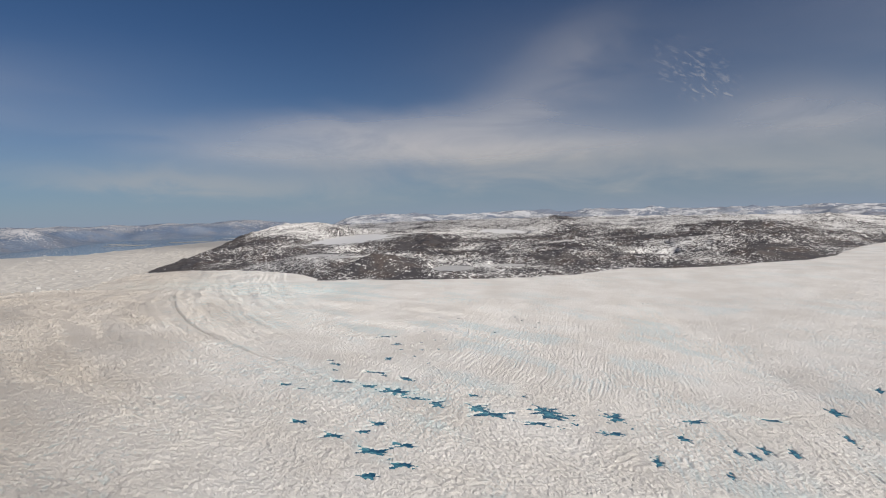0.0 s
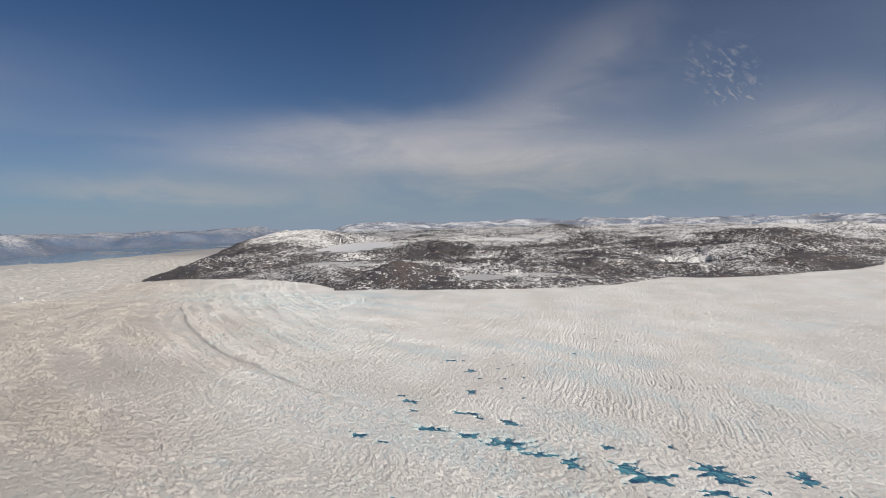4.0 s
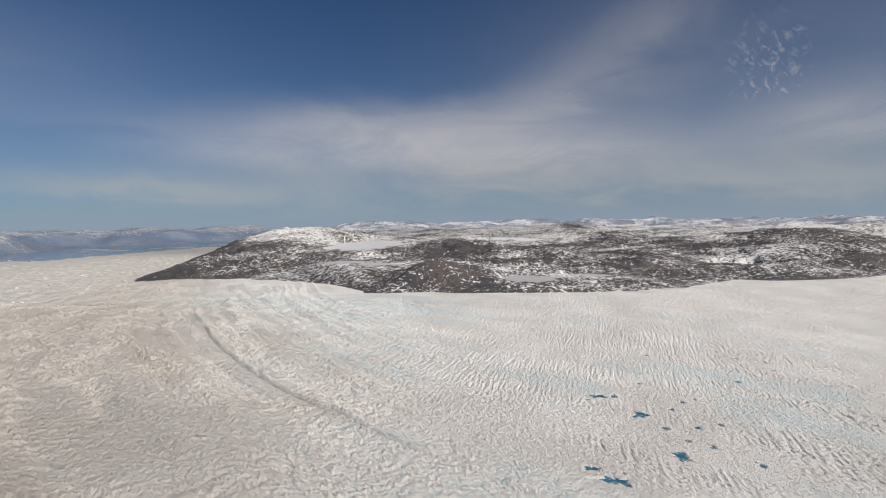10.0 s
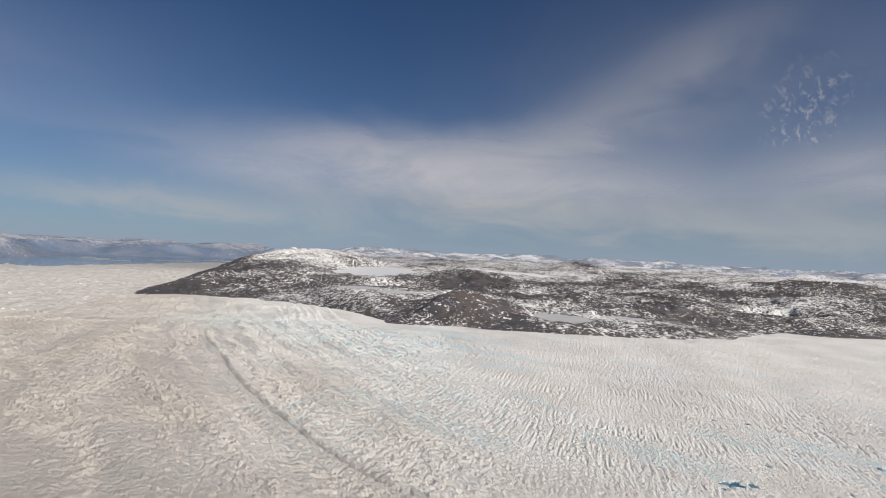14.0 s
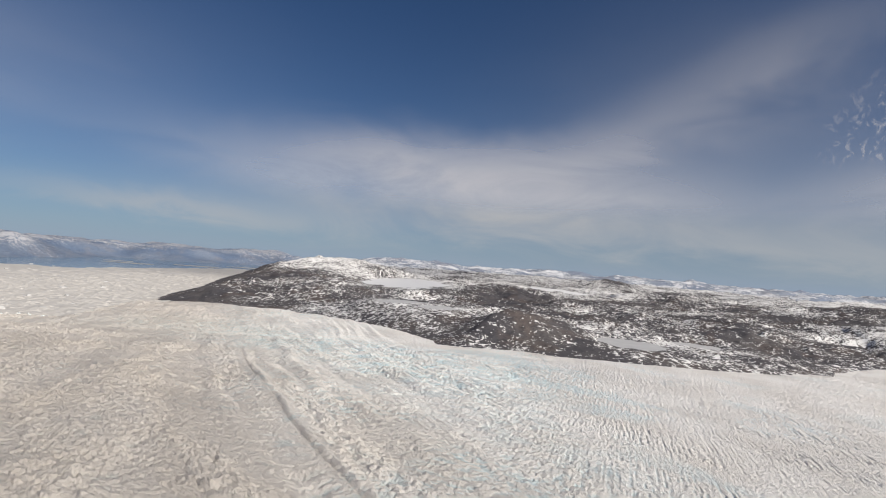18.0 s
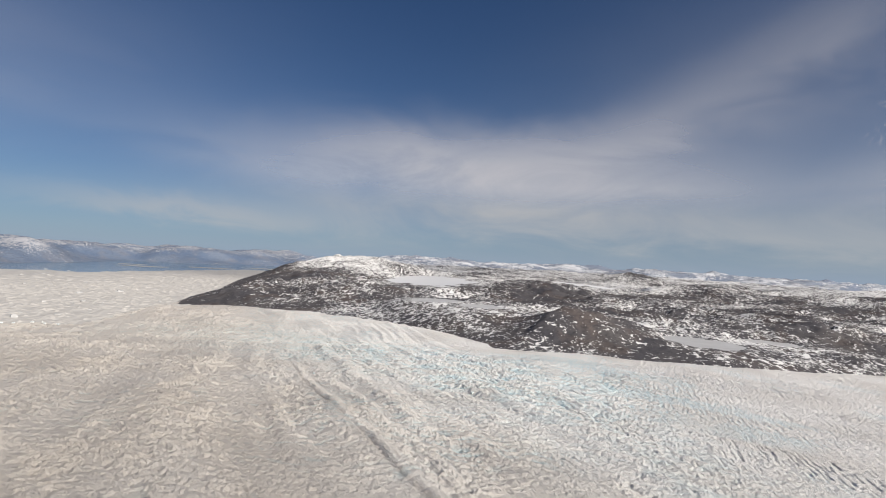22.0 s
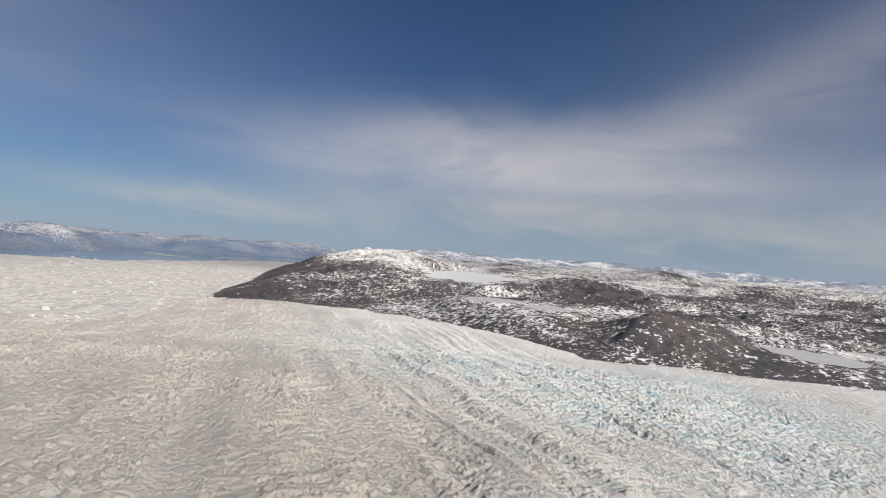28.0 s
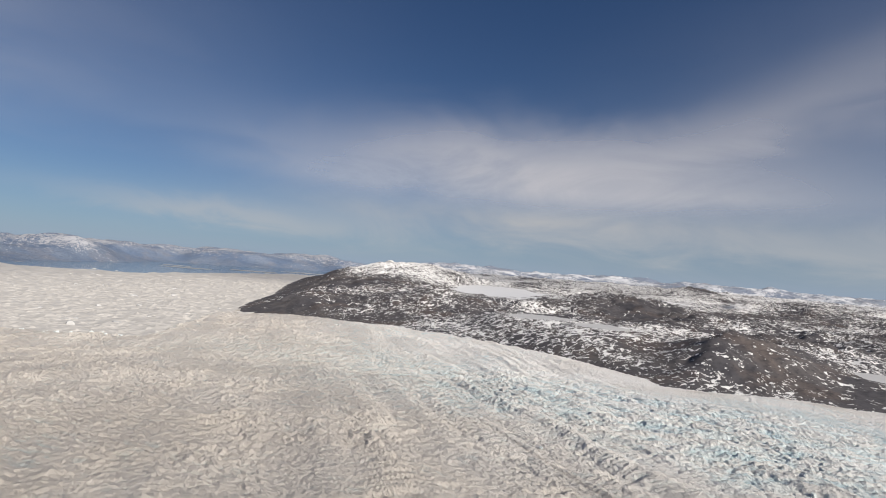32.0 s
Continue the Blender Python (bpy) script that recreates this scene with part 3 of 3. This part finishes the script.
def blob_outline(name, cx, cy, a, b, z, mat, seed, wobble=0.2, count=40, follow=None):
    bm = bmesh.new()
    rim = []
    for k in range(count):
        w = 2 * math.pi * k / count
        r = 1 + wobble * noise.noise((math.cos(w) * 1.7 + seed * 3.1, math.sin(w) * 1.7, seed))
        px, py = a * r * math.cos(w), b * r * math.sin(w)
        rim.append(bm.verts.new((px, py, follow(cx + px, cy + py) - z if follow else 0)))
    top = bm.faces.new(rim)
    low = bmesh.ops.extrude_face_region(bm, geom=[top])
    bmesh.ops.translate(bm, verts=[v for v in low["geom"] if isinstance(v, bmesh.types.BMVert)], vec=(0, 0, -0.4))
    bmesh.ops.recalc_face_normals(bm, faces=bm.faces)
    me = bpy.data.meshes.new(name)
    bm.to_mesh(me)
    bm.free()
    me.materials.append(mat)
    ob = new(name, me)
    ob.location = (cx, cy, z)
    return ob


for k, (cx, cy, a, b, level) in enumerate(LAKES):
    snowy = k >= 5
    ob = blob_outline("frozen_lake", cx, cy, a * 1.3, b * 1.3, level, SNOWFLAT if snowy else LAKE, k + 1)
    tagged(ob, "flat snow-covered basin between the hills" if snowy else "frozen grey lake among snow-streaked rock", "lake", "frozen lakes")

for k, (cx, cy, a, b) in enumerate(PONDS):
    ob = blob_outline("meltwater_pond", cx, cy, a * 1.6 + 1.5, b * 1.6 + 1.5, pond_level(cx, cy), POND, k + 20, 0.3, 28, pond_level)
    if k < len(PONDS) - len(DASHES):
        tagged(ob, "small blue meltwater pond in a hollow of the ice", "pond", "meltwater ponds")
    else:
        tagged(ob, "narrow blue pool of meltwater in a crevasse", "pond", "crevasse pools")


# ---- fjord ----
def brash_heights(x, y):
    edge = inside([(-4900, 1900), (-1740, 1999), (-1443, 2089), (-1415, 2447), (-1320, 3156), (-900, 3400), (-560, 1250), (-560, 480), (-4900, -600)], x, y)
    return SEA + 0.4 + 2.4 * np.abs(layered(x / 20, y / 24, 4, 15, 0.65)) + 1.2 * layered(x / 90, y / 90, 2, 18) - 6 * step(0, -40, edge + 40 * layered(x / 150, y / 90, 3, 16))


brash = grid_mesh("fjord_ice", spaced((-4800, 120), (-1400, 9), (-1050, 3.6), (-560, 3.6)), spaced((300, 30), (850, 4), (1500, 4), (2600, 18), (4000, 60)), brash_heights, BRASH, 0.0, False)
tagged(brash, "dense white brash ice covering the fjord", "ice", kind="structure")
sea = grid_mesh("water", np.linspace(-5000, -600, 45), np.linspace(-1400, 5000, 65), lambda x, y: np.full_like(x, SEA - 0.5), WATER)
tagged(sea, "blue open fjord water", "water", kind="structure")


for k, (x, y, a, b) in enumerate(((-1750, 2930, 117, 50), (-1520, 3180, 135, 63), (-1340, 3530, 153, 54), (-1920, 3130, 81, 36))):
    floe = blob_outline("ice_floe", x, y, a, b, SEA + 0.3, BRASH, k + 300, 0.5)
    tagged(floe, "flat white ice floe drifting on the fjord", "ice floe", "ice floes")


def coast_heights(x, y):
    far = np.hypot(x + 200, y - 200)
    az = np.degrees(np.arctan2(x + 200, y - 200))
    begin = np.interp(az, [-60, -45, -38, -34, -30, -20], [2400, 2500, 2800, 3500, 4000, 4150])
    up = step(begin, begin + np.interp(begin, [2500, 4600], [800, 420]), far + 220 * layered(x / 700, y / 700, 3, 25))
    z = SEA - 6 + np.interp(az, [-60, -45, -35, -20], [82, 82, 98, 112]) * up + up * 30 * layered(x / 500, y / 400, 5, 26, 0.55)
    east = step(-19, -10, az)
    return z - 60 * east, {"snow": -0.22 + 0.36 * step(5, 90, z)}


coast = grid_mesh("far_coast", spaced((-4900, 22), (-1200, 26)), spaced((900, 22), (5400, 26)), coast_heights, COAST_HAZED)
tagged(coast, "distant mountain coast with snowy tops, tinted blue for haze", "mountains", kind="structure")


def range_heights(x, y):
    far = np.hypot(x + 200, y - 200)
    up = step(2500, 4500, far)
    z = -30 + 118 * up + up * 30 * layered(x / 420, y / 300, 6, 35, 0.6) + 10 * np.abs(layered(x / 160, y / 120, 4, 36))
    az = np.degrees(np.arctan2(x + 200, y - 200))
    return z - 170 * step(-7, -14, az) - 28 * step(16, 42, az), {"snow": 0.05 + 0.5 * layered(x / 260, y / 160, 3, 37)}


ranges = grid_mesh("far_range", spaced((-1700, 22), (1000, 20), (4900, 40)), spaced((1500, 40), (2700, 20), (4900, 20)), range_heights, FAR_HAZED)
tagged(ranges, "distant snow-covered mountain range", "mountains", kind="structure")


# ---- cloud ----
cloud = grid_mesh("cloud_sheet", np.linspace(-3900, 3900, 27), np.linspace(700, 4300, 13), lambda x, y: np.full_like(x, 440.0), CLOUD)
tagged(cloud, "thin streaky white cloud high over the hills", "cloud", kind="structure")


# ---- broken ice pieces ----
def ice_block(name, seed, jag, squat):
    """A leaning, chipped block of ice about 2 m across, its base at z 0."""
    rng = random.Random(seed)
    bm = bmesh.new()
    rings, sides = 4, 7
    lean = (rng.uniform(-0.35, 0.35), rng.uniform(-0.35, 0.35))
    loops = []
    for k in range(rings):
        h = k / (rings - 1)
        loop = []
        for a in range(sides):
            w = 2 * math.pi * (a + rng.uniform(-0.25, 0.25)) / sides
            r = (1.05 - 0.45 * h ** 1.6) * (1 + jag * rng.uniform(-1, 1))
            loop.append(bm.verts.new((r * math.cos(w) + lean[0] * h, r * math.sin(w) + lean[1] * h,
                                      squat * (2.0 * h + (jag * rng.uniform(-0.8, 0.8) if k else -0.6)))))
        loops.append(loop)
    for low, high in zip(loops, loops[1:]):
        for a in range(sides):
            bm.faces.new((low[a], low[(a + 1) % sides], high[(a + 1) % sides], high[a]))
    bm.faces.new(loops[-1])
    bm.faces.new(loops[0][::-1])
    bmesh.ops.triangulate(bm, faces=[f for f in bm.faces if len(f.verts) > 4])
    me = bpy.data.meshes.new(name)
    bm.to_mesh(me)
    bm.free()
    return me


def on_ground(heights, x, y):
    z = heights(np.array([[x]], float), np.array([[y]], float))
    return float((z[0] if isinstance(z, tuple) else z)[0, 0])


rng = random.Random(5)
serac_meshes = [ice_block("serac", k, 0.28, 1.0) for k in range(8)]
for me in serac_meshes:
    me.materials.append(SERAC)
    me.attributes.new("blue", "FLOAT", "POINT").data.foreach_set("value", [rng.uniform(0.1, 0.6) for v in me.vertices])
spots = []
while len(spots) < 230:
    u, v = rng.gauss(0, 52), rng.gauss(0, 34)
    spots.append((-214 + u * 0.81 - v * 0.47, 705 + u * 0.5 * 0.4 + v * 0.9, rng.uniform(0.5, 1.2)))
while len(spots) < 290:
    f = rng.random()
    spots.append((-666 - 104 * f + rng.uniform(-12, 12), 950 - 10 * f + rng.uniform(-14, 22), rng.uniform(1.2, 2.8)))
sx, sy = np.array([[s[0] for s in spots]]), np.array([[s[1] for s in spots]])
ground_z = glacier_heights(sx, sy)[0][0]
for (x, y, size), z in zip(spots, ground_z):
    ob = new("serac", rng.choice(serac_meshes))
    ob.parent = glacier
    ob.location, ob.rotation_euler = (x, y, z - 0.85 * size), (rng.uniform(-0.2, 0.2), rng.uniform(-0.2, 0.2), rng.uniform(0, 6.28))
    ob.scale = (size * rng.uniform(0.6, 1.2), size * rng.uniform(0.6, 1.2), size * rng.uniform(0.4, 0.85))

berg_meshes = [ice_block("iceberg", 50 + k, 0.32, 0.45) for k in range(7)]
for me in berg_meshes:
    me.materials.append(BERG)
for k in range(110):
    f = rng.random()
    x = -690 - 900 * f ** 1.3 - rng.uniform(0, 60)
    y = rng.uniform(965 + 0.1 * (-x - 660), 1200 + 1.1 * (-x - 660))
    if float(inside(SHORE, np.array([x]), np.array([y]))[0]) > -25:
        continue
    size = rng.choice((1.0, 1.2, 1.5, 2.0, 2.4, 3.5, 5.0)) * (1 + 0.4 * f)
    ob = new("iceberg", rng.choice(berg_meshes))
    ob.location, ob.rotation_euler = (x, y, SEA + 0.4), (0, 0, rng.uniform(0, 6.28))
    ob.scale = (size * rng.uniform(0.8, 1.8), size * rng.uniform(0.6, 1.1), size * rng.uniform(0.35, 0.9))
    tagged(ob, "large white iceberg frozen into the brash ice" if size > 6 else "small white iceberg among the brash ice", "iceberg", "icebergs in the fjord")
